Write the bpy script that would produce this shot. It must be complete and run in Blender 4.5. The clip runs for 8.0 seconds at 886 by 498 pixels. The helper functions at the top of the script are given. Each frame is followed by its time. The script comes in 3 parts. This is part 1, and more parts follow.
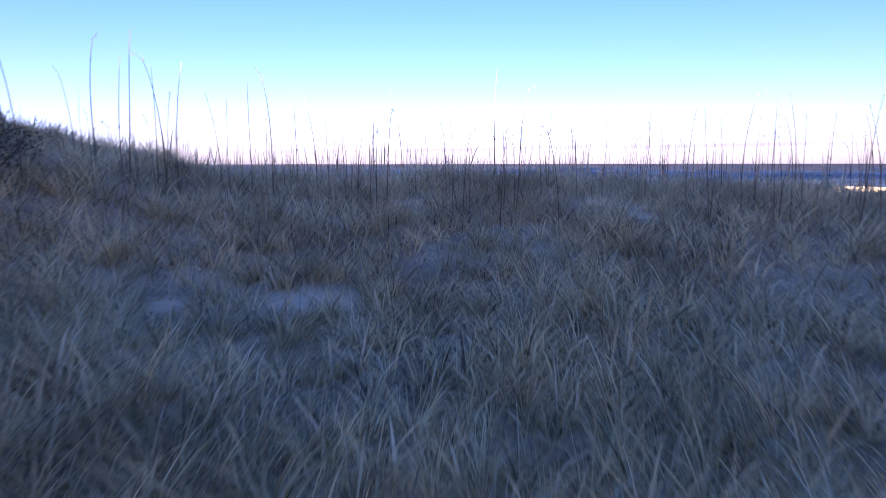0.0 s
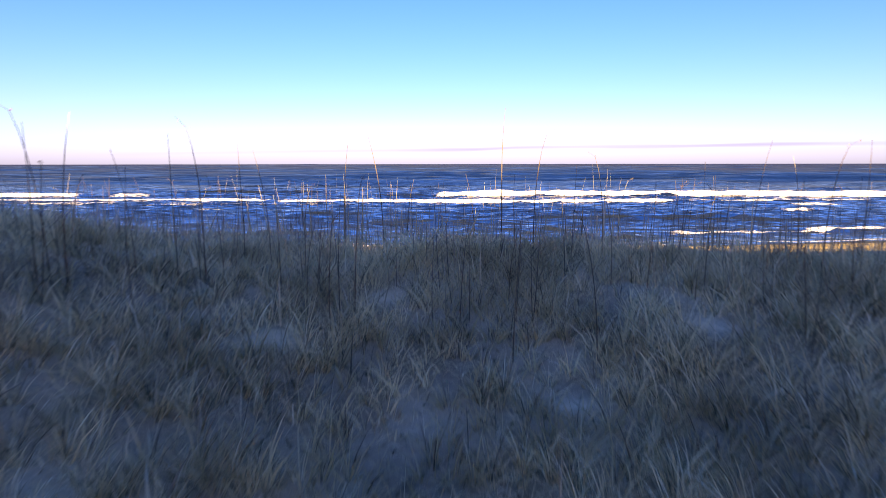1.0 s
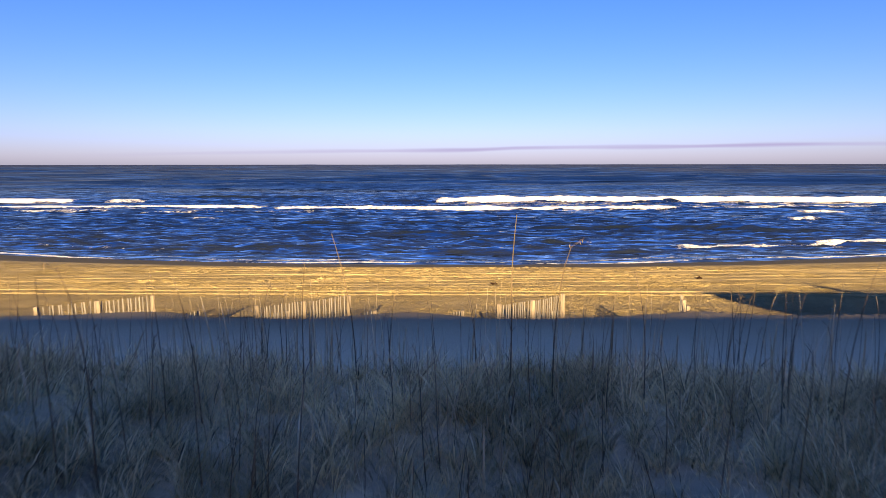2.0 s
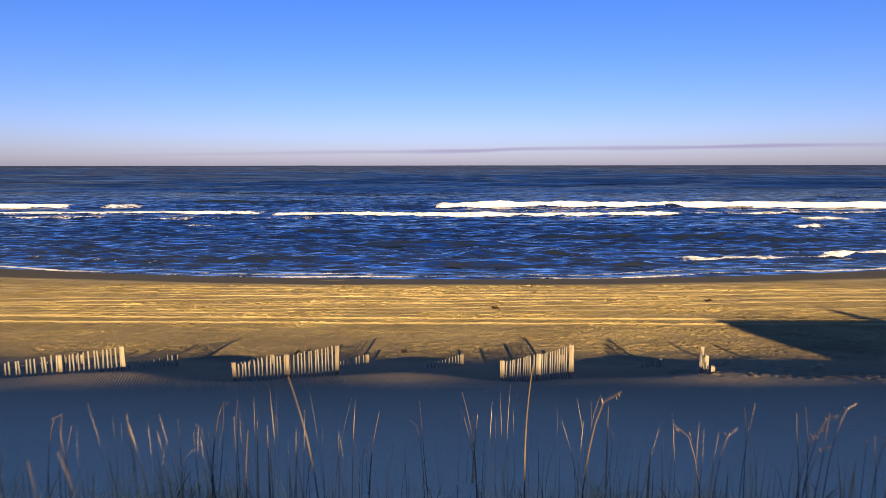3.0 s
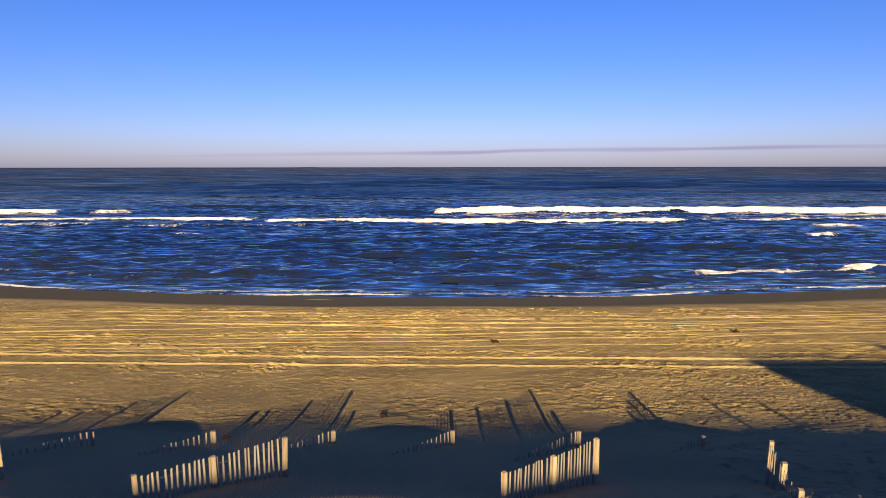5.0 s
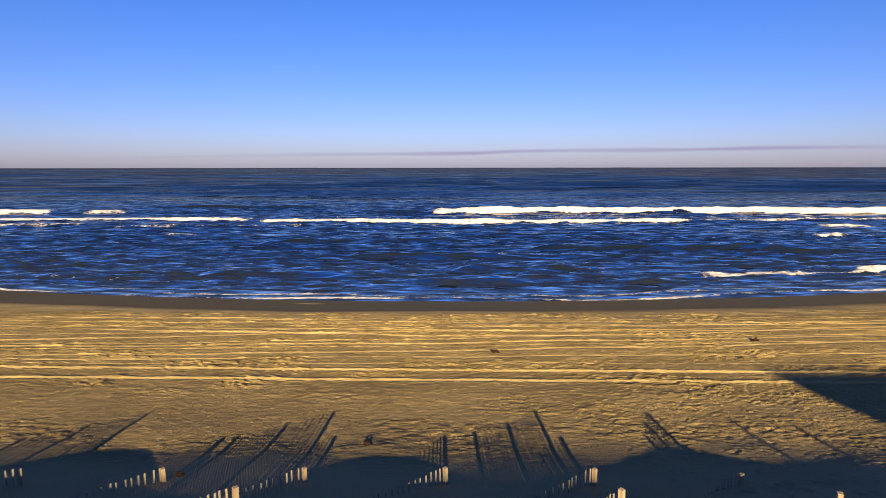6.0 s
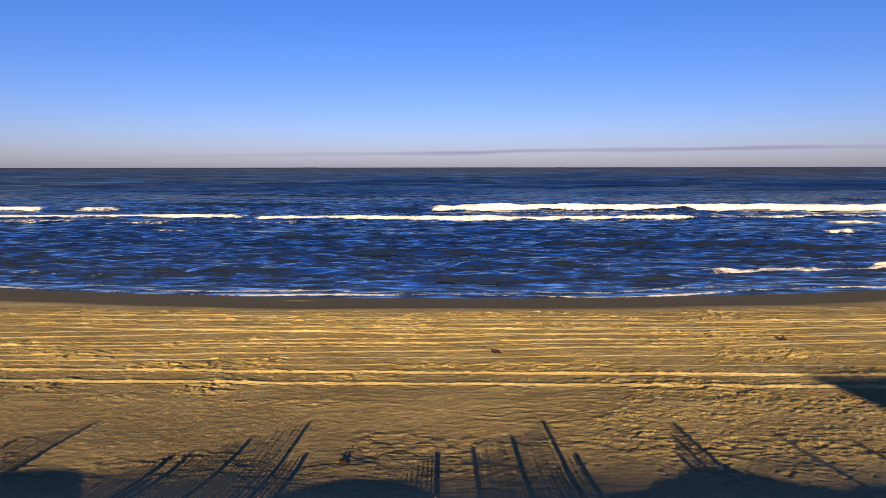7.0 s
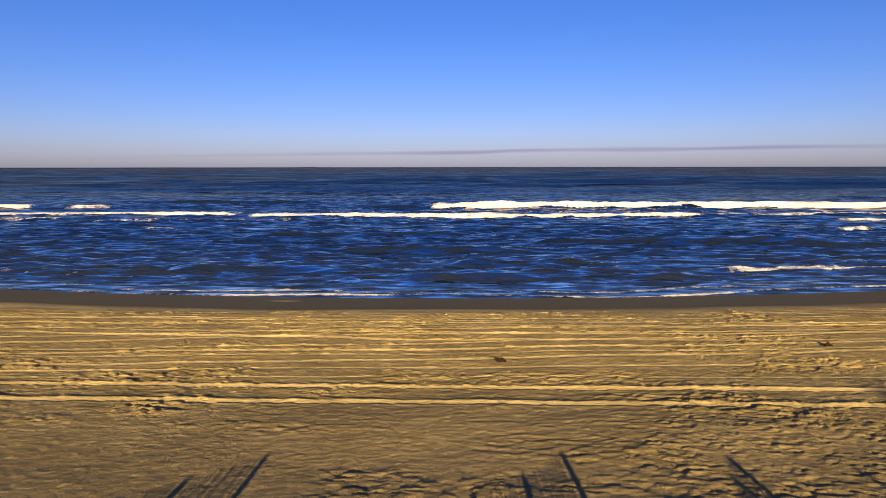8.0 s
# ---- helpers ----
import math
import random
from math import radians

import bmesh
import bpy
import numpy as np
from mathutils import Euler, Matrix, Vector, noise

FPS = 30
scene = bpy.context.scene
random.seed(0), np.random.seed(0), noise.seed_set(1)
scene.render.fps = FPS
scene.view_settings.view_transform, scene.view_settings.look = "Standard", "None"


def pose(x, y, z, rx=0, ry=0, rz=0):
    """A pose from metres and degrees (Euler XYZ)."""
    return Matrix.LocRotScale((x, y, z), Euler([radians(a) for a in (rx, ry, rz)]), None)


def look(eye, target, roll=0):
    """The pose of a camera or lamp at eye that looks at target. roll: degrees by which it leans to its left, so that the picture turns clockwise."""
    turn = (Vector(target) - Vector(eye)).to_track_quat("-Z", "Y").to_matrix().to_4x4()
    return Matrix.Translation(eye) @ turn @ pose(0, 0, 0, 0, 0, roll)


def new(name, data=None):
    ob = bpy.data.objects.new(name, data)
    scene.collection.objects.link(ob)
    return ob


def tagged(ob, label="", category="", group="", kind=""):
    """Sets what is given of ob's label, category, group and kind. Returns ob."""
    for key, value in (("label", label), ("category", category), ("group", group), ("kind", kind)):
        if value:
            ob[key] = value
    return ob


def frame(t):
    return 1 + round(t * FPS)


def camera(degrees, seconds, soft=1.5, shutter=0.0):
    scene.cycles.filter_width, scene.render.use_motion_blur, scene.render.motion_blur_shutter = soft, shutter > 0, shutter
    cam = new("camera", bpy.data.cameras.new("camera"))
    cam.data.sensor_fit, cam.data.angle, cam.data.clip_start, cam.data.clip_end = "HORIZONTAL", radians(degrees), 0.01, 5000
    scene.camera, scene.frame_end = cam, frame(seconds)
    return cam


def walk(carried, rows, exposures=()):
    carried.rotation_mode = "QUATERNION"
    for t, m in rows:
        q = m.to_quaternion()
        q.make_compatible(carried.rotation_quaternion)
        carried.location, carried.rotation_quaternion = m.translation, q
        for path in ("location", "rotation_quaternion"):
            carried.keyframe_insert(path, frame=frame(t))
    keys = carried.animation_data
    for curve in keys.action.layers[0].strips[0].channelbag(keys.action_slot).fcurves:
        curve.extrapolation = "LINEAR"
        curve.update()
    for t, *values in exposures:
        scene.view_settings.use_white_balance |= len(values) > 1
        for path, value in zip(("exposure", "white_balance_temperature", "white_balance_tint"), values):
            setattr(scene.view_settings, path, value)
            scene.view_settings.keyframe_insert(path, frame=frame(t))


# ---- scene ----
# ---------------------------------------------------------------- camera
cam = camera(73.7, 8.0, soft=0.6, shutter=0.45)
PATH = [
    (0.0, 0.00, 0.00, 8.78, 81.83, 0.07, 0.0),
    (0.5, 0.08, 1.56, 9.32, 81.83, 0.07, 0.0),
    (1.0, 0.14, 3.19, 9.94, 81.81, 0.07, 0.0),
    (1.5, 0.23, 4.83, 10.66, 81.83, 0.07, 0.0),
    (1.7, 0.25, 5.33, 11.02, 81.83, 0.07, 0.0),
    (2.8, 0.33, 7.64, 12.48, 81.88, 0.07, 0.0),
    (3.0, 0.36, 8.08, 12.72, 81.91, 0.07, 0.0),
    (3.5, 0.45, 9.26, 13.17, 81.94, 0.07, 0.0),
    (4.0, 0.56, 10.44, 13.38, 81.99, 0.07, 0.0),
    (4.5, 0.68, 11.74, 13.50, 82.02, 0.07, 0.0),
    (4.7, 0.73, 12.30, 13.51, 82.03, 0.07, 0.0),
    (5.8, 1.01, 15.33, 13.32, 82.12, 0.07, 0.0),
    (6.0, 1.05, 15.95, 13.19, 82.12, 0.07, 0.0),
    (6.5, 1.17, 17.49, 12.72, 82.10, 0.07, 0.0),
    (7.0, 1.27, 19.14, 12.19, 82.10, 0.07, 0.0),
    (7.5, 1.37, 21.01, 11.74, 82.10, 0.07, 0.0),
    (8.0, 1.46, 23.14, 11.31, 82.08, 0.07, 0.0),
]
EXPOSURE = [(0.0, 2.76, 5900, 75), (0.5, 2.64, 5850, 73), (1.0, 2.44, 5830, 65), (1.5, 2.1, 5700, 61), (1.7, 1.97, 5670, 60), (2.8, 1.56, 5620, 57), (4.5, 1.48, 5600, 56), (6.0, 1.42, 5600, 55), (8.0, 1.27, 5600, 54)]
walk(cam, [(t, pose(*r)) for t, *r in PATH], EXPOSURE)

# ---------------------------------------------------------------- world and sun
SUN_ELEVATION = 15.5
world = bpy.data.worlds.new("sky")
world.use_nodes = True
scene.world = world
wt = world.node_tree
sky = wt.nodes.new("ShaderNodeTexSky")
sky.sky_type, sky.sun_disc = "NISHITA", False
sky.sun_elevation, sky.sun_rotation = radians(SUN_ELEVATION), radians(180)
sky.altitude, sky.air_density, sky.dust_density, sky.ozone_density = 0, 1.0, 0.55, 4.3
vivid = wt.nodes.new("ShaderNodeHueSaturation")
vivid.inputs["Saturation"].default_value = 1.2
wt.links.new(sky.outputs[0], vivid.inputs["Color"])
wt.links.new(vivid.outputs[0], wt.nodes["Background"].inputs[0])
wt.nodes["Background"].inputs[1].default_value = 0.041

sun = new("sun", bpy.data.lights.new("sun", "SUN"))
sun.data.energy, sun.data.angle, sun.data.color = 5.3, radians(0.53), (1.0, 0.82, 0.23)
sun.matrix_world = look((0, -math.cos(radians(SUN_ELEVATION)), math.sin(radians(SUN_ELEVATION))), (0, 0, 0))


# ---------------------------------------------------------------- materials
def material(name, base, rough=0.8):
    m = bpy.data.materials.new(name)
    m.use_nodes = True
    n = m.node_tree.nodes["Principled BSDF"]
    n.inputs["Base Color"].default_value = (*base, 1)
    n.inputs["Roughness"].default_value = rough
    return m, m.node_tree, n


def node(t, kind, **values):
    n = t.nodes.new(kind)
    for key, value in values.items():
        n.inputs[key].default_value = value
    return n


def coords(t, scale=(1, 1, 1), object_space=False):
    c = t.nodes.new("ShaderNodeTexCoord")
    mp = node(t, "ShaderNodeMapping", Scale=scale)
    if object_space:
        t.links.new(c.outputs["Object"], mp.inputs[0])
    else:
        g = t.nodes.new("ShaderNodeNewGeometry")
        t.links.new(g.outputs["Position"], mp.inputs[0])
    return mp.outputs[0]


def noise_tex(t, vec, scale, detail=4.0, rough=0.55):
    n = node(t, "ShaderNodeTexNoise", Scale=scale, Detail=detail, Roughness=rough)
    t.links.new(vec, n.inputs["Vector"])
    return n.outputs["Fac"]


def ramp(t, fac, stops):
    r = t.nodes.new("ShaderNodeValToRGB")
    while len(r.color_ramp.elements) < len(stops):
        r.color_ramp.elements.new(0.5)
    for e, (p, c) in zip(r.color_ramp.elements, stops):
        e.position, e.color = p, (*c, 1) if len(c) == 3 else c
    t.links.new(fac, r.inputs[0])
    return r.outputs[0]


def mix(t, fac, a, b, how="MIX"):
    m = t.nodes.new("ShaderNodeMix")
    m.data_type, m.blend_type = "RGBA", how
    for i, v in ((0, fac), (6, a), (7, b)):
        if isinstance(v, (int, float)):
            m.inputs[i].default_value = v
        elif isinstance(v, tuple):
            m.inputs[i].default_value = (*v, 1)
        else:
            t.links.new(v, m.inputs[i])
    return m.outputs[2]


def maths(t, op, a, b=0.0):
    m = t.nodes.new("ShaderNodeMath")
    m.operation = op
    for i, v in enumerate((a, b)):
        if isinstance(v, (int, float)):
            m.inputs[i].default_value = v
        else:
            t.links.new(v, m.inputs[i])
    return m.outputs[0]


def attribute(t, name):
    a = t.nodes.new("ShaderNodeAttribute")
    a.attribute_name = name
    return a.outputs["Fac"]


def bump(t, target, heights):
    """Chained bumps: (height, strength, distance)."""
    last = None
    for h, strength, distance in heights:
        b = node(t, "ShaderNodeBump", Strength=strength, Distance=distance)
        t.links.new(h, b.inputs["Height"])
        if last:
            t.links.new(last, b.inputs["Normal"])
        last = b.outputs[0]
    t.links.new(last, target.inputs["Normal"])


def sand_material():
    m, t, n = material("beach_sand", (0.4, 0.32, 0.2), 0.9)
    p = coords(t)
    tone = ramp(t, noise_tex(t, p, 0.35, 5), [(0.3, (0.37, 0.28, 0.107)), (0.7, (0.53, 0.405, 0.163))])
    speck = ramp(t, noise_tex(t, p, 60, 2, 0.7), [(0.3, (0.75, 0.75, 0.75)), (0.7, (1.1, 1.1, 1.1))])
    # brightness of the shaded sand painted in: paler on the dune top, darker below
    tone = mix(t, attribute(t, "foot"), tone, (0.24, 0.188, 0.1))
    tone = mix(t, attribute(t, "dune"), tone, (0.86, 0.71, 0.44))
    litter = ramp(t, noise_tex(t, p, 9, 5, 0.7), [(0.3, (0.14, 0.11, 0.065)), (0.7, (0.4, 0.32, 0.2))])
    tone = mix(t, attribute(t, "litter"), tone, litter)
    dry = mix(t, 1.0, tone, speck, "MULTIPLY")
    damp = attribute(t, "damp")
    edge = maths(t, "ADD", damp, maths(t, "MULTIPLY", maths(t, "SUBTRACT", noise_tex(t, coords(t, (0.25, 1.2, 1)), 0.5, 5), 0.5), 0.5))
    wet = ramp(t, edge, [(0.3, (0, 0, 0)), (0.7, (1, 1, 1))])
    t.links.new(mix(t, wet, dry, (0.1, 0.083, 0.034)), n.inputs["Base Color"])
    t.links.new(ramp(t, edge, [(0.45, (0.92, 0.92, 0.92)), (1.0, (0.75, 0.75, 0.75))]), n.inputs["Roughness"])
    n.inputs["Specular IOR Level"].default_value = 0.1
    # wind ripples where the sand is loose, a broken crust where it was driven over
    w = node(t, "ShaderNodeTexWave", Scale=5.2, Distortion=3.0, Detail=2.0)
    w.inputs["Detail Scale"].default_value = 0.9
    w.bands_direction = "DIAGONAL"
    t.links.new(coords(t, (1.6, 0.75, 1)), w.inputs["Vector"])
    rip = maths(t, "MULTIPLY", w.outputs["Fac"], attribute(t, "ripple"))
    scuffed = attribute(t, "scuffed")
    crust = ramp(t, noise_tex(t, coords(t, (1.0, 2.6, 1)), 2.6, 6, 0.62), [(0.47, (0, 0, 0)), (0.6, (1, 1, 1))])
    scuff = noise_tex(t, coords(t, (0.7, 1.5, 1)), 7.0, 7, 0.72)
    bump(t, n, [(rip, 1.0, 0.013), (maths(t, "MULTIPLY", crust, scuffed), 1.0, 0.16), (maths(t, "MULTIPLY", scuff, scuffed), 1.0, 0.42), (noise_tex(t, p, 26, 3, 0.6), 0.6, 0.01)])
    return m


def water_material():
    m, t, n = material("sea_water", (0.01, 0.03, 0.06), 0.15)
    n.inputs["IOR"].default_value = 1.33
    shallow, away, foam, steep = (attribute(t, k) for k in ("shallow", "open_sea", "foam", "steep"))
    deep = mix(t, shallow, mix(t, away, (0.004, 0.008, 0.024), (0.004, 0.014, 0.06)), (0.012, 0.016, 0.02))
    # olive light through the thin standing face of a wave, painted into the colour
    deep = mix(t, steep, deep, (0.009, 0.012, 0.005))
    # foam breaks up into lumps and threads
    rag = noise_tex(t, coords(t, (0.5, 0.45, 0.6)), 1.6, 9, 0.75)
    white = ramp(t, maths(t, "ADD", maths(t, "MULTIPLY", foam, 1.3), maths(t, "MULTIPLY", maths(t, "SUBTRACT", rag, 0.82), 2.2)), [(0.0, (0, 0, 0)), (0.3, (1, 1, 1))])
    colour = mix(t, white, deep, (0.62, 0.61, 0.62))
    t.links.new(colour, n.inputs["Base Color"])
    ripple = ramp(t, away, [(0.0, (0.03, 0.03, 0.03)), (1.0, (0.1, 0.1, 0.1))])
    t.links.new(mix(t, white, ripple, (0.95, 0.95, 0.95)), n.inputs["Roughness"])
    t.links.new(mix(t, white, (0.0, 0.0, 0.0), (0.1, 0.1, 0.1)), n.inputs["Specular IOR Level"])
    chop = noise_tex(t, coords(t, (0.3, 1.0, 1)), 0.75, 4, 0.6)
    sharp = maths(t, "SUBTRACT", 1.0, maths(t, "ABSOLUTE", maths(t, "SUBTRACT", maths(t, "MULTIPLY", chop, 2.0), 1.0)))
    seas = maths(t, "MULTIPLY", noise_tex(t, coords(t, (0.35, 1.0, 1)), 0.12, 8, 0.72), away)
    bump(t, n, [(seas, 1.0, 5.0), (sharp, 1.0, 0.22), (maths(t, "MULTIPLY", rag, white), 1.0, 0.3)])
    # noise paints the low sky's sheen between the wavelets' dark faces; less far out
    fine = noise_tex(t, coords(t, (0.22, 1.0, 1)), 0.9, 5, 0.62)
    broad = noise_tex(t, coords(t, (0.14, 1.0, 1)), 0.06, 10, 0.78)
    near_sheen = ramp(t, fine, [(0.42, (0.1, 0.1, 0.1)), (0.52, (0.28, 0.28, 0.28)), (0.62, (0.92, 0.92, 0.92))])
    far_sheen = ramp(t, broad, [(0.42, (0.06, 0.06, 0.06)), (0.54, (0.14, 0.14, 0.14)), (0.67, (0.42, 0.42, 0.42))])
    sky_sheen = maths(t, "MULTIPLY", mix(t, away, near_sheen, far_sheen), maths(t, "SUBTRACT", 1.0, white))
    gloss, mixer = node(t, "ShaderNodeBsdfGlossy", Color=(0.92, 0.88, 0.86, 1), Roughness=0.04), t.nodes.new("ShaderNodeMixShader")
    t.links.new(sky_sheen, mixer.inputs[0])
    t.links.new(n.outputs[0], mixer.inputs[1])
    t.links.new(gloss.outputs[0], mixer.inputs[2])
    t.links.new(mixer.outputs[0], t.nodes["Material Output"].inputs[0])
    return m


def wood_material(name, dark, light):
    m, t, n = material(name, light, 0.85)
    p = coords(t, (30, 30, 1.6), True)
    grain = noise_tex(t, p, 1.5, 6, 0.7)
    info = t.nodes.new("ShaderNodeObjectInfo")
    col = ramp(t, grain, [(0.3, dark), (0.65, light)])
    tint = ramp(t, info.outputs["Random"], [(0.0, (0.7, 0.68, 0.66)), (1.0, (1.15, 1.12, 1.08))])
    t.links.new(mix(t, 1.0, col, tint, "MULTIPLY"), n.inputs["Base Color"])
    bump(t, n, [(grain, 0.5, 0.004)])
    return m


def grass_material(name, stops, translucent=0.25):
    m, t, n = material(name, (0.2, 0.18, 0.1), 0.45)
    g = t.nodes.new("ShaderNodeNewGeometry")
    n.inputs["Specular IOR Level"].default_value = 0.6
    col = ramp(t, g.outputs["Random Per Island"], stops)
    # older, darker growth in drifts
    drift = ramp(t, noise_tex(t, coords(t), 0.9, 4, 0.65), [(0.36, (0.6, 0.57, 0.47)), (0.6, (1.1, 1.08, 1.05))])
    col = mix(t, 1.0, col, drift, "MULTIPLY")
    t.links.new(col, n.inputs["Base Color"])
    thin, mixer = t.nodes.new("ShaderNodeBsdfTranslucent"), node(t, "ShaderNodeMixShader", Fac=translucent)
    t.links.new(col, thin.inputs[0])
    t.links.new(n.outputs[0], mixer.inputs[1])
    t.links.new(thin.outputs[0], mixer.inputs[2])
    t.links.new(mixer.outputs[0], t.nodes["Material Output"].inputs[0])
    return m


def plain(name, base, rough=0.8, scale=6.0, amount=0.25):
    m, t, n = material(name, base, rough)
    f = noise_tex(t, coords(t), scale, 5)
    lo, hi = tuple(c * (1 - amount) for c in base), tuple(min(1, c * (1 + amount)) for c in base)
    t.links.new(ramp(t, f, [(0.3, lo), (0.7, hi)]), n.inputs["Base Color"])
    bump(t, n, [(f, 0.3, 0.01)])
    return m


SAND = sand_material()
WATER = water_material()
PICKET = wood_material("weathered_lath", (0.1, 0.094, 0.085), (0.24, 0.226, 0.205))
POST = wood_material("weathered_post", (0.15, 0.12, 0.085), (0.31, 0.26, 0.185))
WIRE = plain("rusty_wire", (0.12, 0.07, 0.045), 0.7)
GRASS = grass_material("dry_beachgrass", [(0.0, (0.12, 0.09, 0.05)), (0.18, (0.4, 0.32, 0.18)), (0.38, (0.84, 0.68, 0.36)), (0.75, (0.95, 0.8, 0.44)), (1.0, (0.97, 0.9, 0.62))], 0.5)
STRAW = grass_material("dry_straw", [(0.0, (0.28, 0.21, 0.12)), (1.0, (0.7, 0.58, 0.36))])
OAT = grass_material("dry_oat_straw", [(0.0, (0.1, 0.07, 0.04)), (1.0, (0.28, 0.21, 0.12))])
SEED = grass_material("oat_seed", [(0.0, (0.14, 0.09, 0.05)), (1.0, (0.3, 0.21, 0.11))])
LEAF = grass_material("shrub_leaf", [(0.0, (0.03, 0.045, 0.02)), (1.0, (0.08, 0.1, 0.045))])
DRIFT = plain("driftwood_bark", (0.022, 0.012, 0.008), 0.9, 20)
DRIFT.node_tree.nodes["Principled BSDF"].inputs["Specular IOR Level"].default_value = 0.05
STONE = plain("pale_lump", (0.27, 0.22, 0.13), 0.9, 12)
SIDING = plain("house_siding", (0.45, 0.43, 0.4), 0.7, 1.5, 0.1)
SHINGLE = plain("roof_shingle", (0.12, 0.11, 0.1), 0.9, 3)
GLASS = material("window_glass", (0.02, 0.03, 0.04), 0.05)[0]
TRIM = plain("white_trim", (0.75, 0.75, 0.73), 0.6, 3, 0.05)
BRICK = plain("chimney_brick", (0.3, 0.14, 0.1), 0.9, 8)


# ---------------------------------------------------------------- terrain
def lattice(x, y, seed):
    """Smooth value noise from -1 to 1 on a unit lattice."""
    table = np.random.RandomState(seed).uniform(-1, 1, (257, 257))
    xi, yi = np.floor(x).astype(int), np.floor(y).astype(int)
    fx, fy = x - xi, y - yi
    fx, fy = fx * fx * (3 - 2 * fx), fy * fy * (3 - 2 * fy)
    a, b, c, d = (table[(yi + j) % 257, (xi + i) % 257] for j in (0, 1) for i in (0, 1))
    return (a * (1 - fx) + b * fx) * (1 - fy) + (c * (1 - fx) + d * fx) * fy


def fractal(x, y, seed, octaves=4, gain=0.5):
    total, size = 0, 1.0
    for k in range(octaves):
        total = total + size * lattice(x * 2**k + 17.3 * k, y * 2**k + 5.1 * k, seed + k)
        size *= gain
    return total


PROFILE = [(-400, 5), (-60, 5.6), (-30, 6.0), (-10, 6.3), (0, 6.5), (4, 6.75), (7, 7.05), (8.5, 7.38), (10, 7.7), (11.5, 7.98), (12.5, 8.14), (14, 8.3),
           (15.5, 8.0), (18, 7.6), (20.5, 7.3), (22.8, 7.0), (24.5, 6.6), (25.2, 6.42), (26, 5.95), (27, 5.62), (29, 5.2), (30.8, 4.8), (33, 4.3),
           (35, 4.08), (38, 3.76), (41, 3.48), (44, 3.15), (47, 2.87), (50, 2.76), (54, 2.6), (58, 2.25), (62, 1.65), (66, 1.02), (71, 0.3), (73.4, 0.0), (80, -0.8),
           (100, -2.5), (200, -7), (5000, -30)]
fine = np.arange(-400, 260, 0.1)
curve = np.interp(fine, [p[0] for p in PROFILE], [p[1] for p in PROFILE])
kernel = np.exp(-(np.arange(-25, 26) / 10.0) ** 2)
curve = np.convolve(np.pad(curve, 25, mode="edge"), kernel / kernel.sum(), "valid")


def blob(x, y, cx, cy, sx, sy):
    return np.exp(-(((x - cx) / sx) ** 2) - ((y - cy) / sy) ** 2)


def step(a, b, v):
    k = np.clip((v - a) / (b - a), 0, 1)
    return k * k * (3 - 2 * k)


def shore_shift(x):
    return np.minimum(5.4 * ((x - 4) / 50.0) ** 2, 16)


def ground_height(x, y):
    """The lie of the land without its small marks."""
    x, y = np.asarray(x, float), np.asarray(y, float)
    ye = y - shore_shift(x) * step(52, 72, y)
    z = np.interp(ye, fine, curve)
    z = np.where(ye > 259, np.interp(ye, [259, 5000], [np.interp(259, fine, curve), -40]), z)
    # higher dune to one side, lower to the other
    z = z + 1.7 * blob(x, y, -8.8, 10.5, 3.6, 3.2) + 0.7 * blob(x, y, -16, 9, 5, 5) - 0.4 * step(2, 11, x) * blob(0, y, 0, 12, 1, 7)
    # mounds that have grown between the sand fences
    for cx, cy, sx, sy, h in ((-1.6, 24.6, 2.8, 1.3, 0.14), (5.9, 24.6, 2.4, 1.3, 0.12), (-9.4, 24.6, 2.6, 1.3, 0.14), (-15, 24.8, 2.2, 1.4, 0.1), (8.6, 24.0, 2.4, 1.4, 0.1), (14.5, 24.4, 3.0, 1.5, 0.12), (21, 24.6, 3, 1.5, 0.1), (-22, 25.0, 3, 1.5, 0.1)):
        z = z + h * blob(x, y, cx, cy, sx, sy)
    for cx in (-6.0, 2.1, -13.2):
        z = z - (0.14 if cx > 0 else 0.32) * blob(x, y, cx, 25.3, 1.4, 1.0)
    dune = 1 - step(33, 38, y)
    z = z + 0.11 * dune * fractal(x * 0.22, y * 0.22, 11, 3) + 0.05 * (1 - dune) * fractal(x * 0.12, y * 0.2, 21, 3) * (1 - step(60, 70, y))
    return z


def spread(dense_lo, dense_hi, size, far_lo, far_hi, growth):
    """Even steps in the middle, growing ones outside."""
    inner = list(np.arange(dense_lo, dense_hi + size / 2, size))
    lo, hi, s = dense_lo, dense_hi, size
    left, right = [], []
    while lo > far_lo or hi < far_hi:
        s *= growth
        if lo > far_lo:
            lo = max(far_lo, lo - s)
            left.append(lo)
        if hi < far_hi:
            hi = min(far_hi, hi + s)
            right.append(hi)
    return np.array(left[::-1] + inner + right)


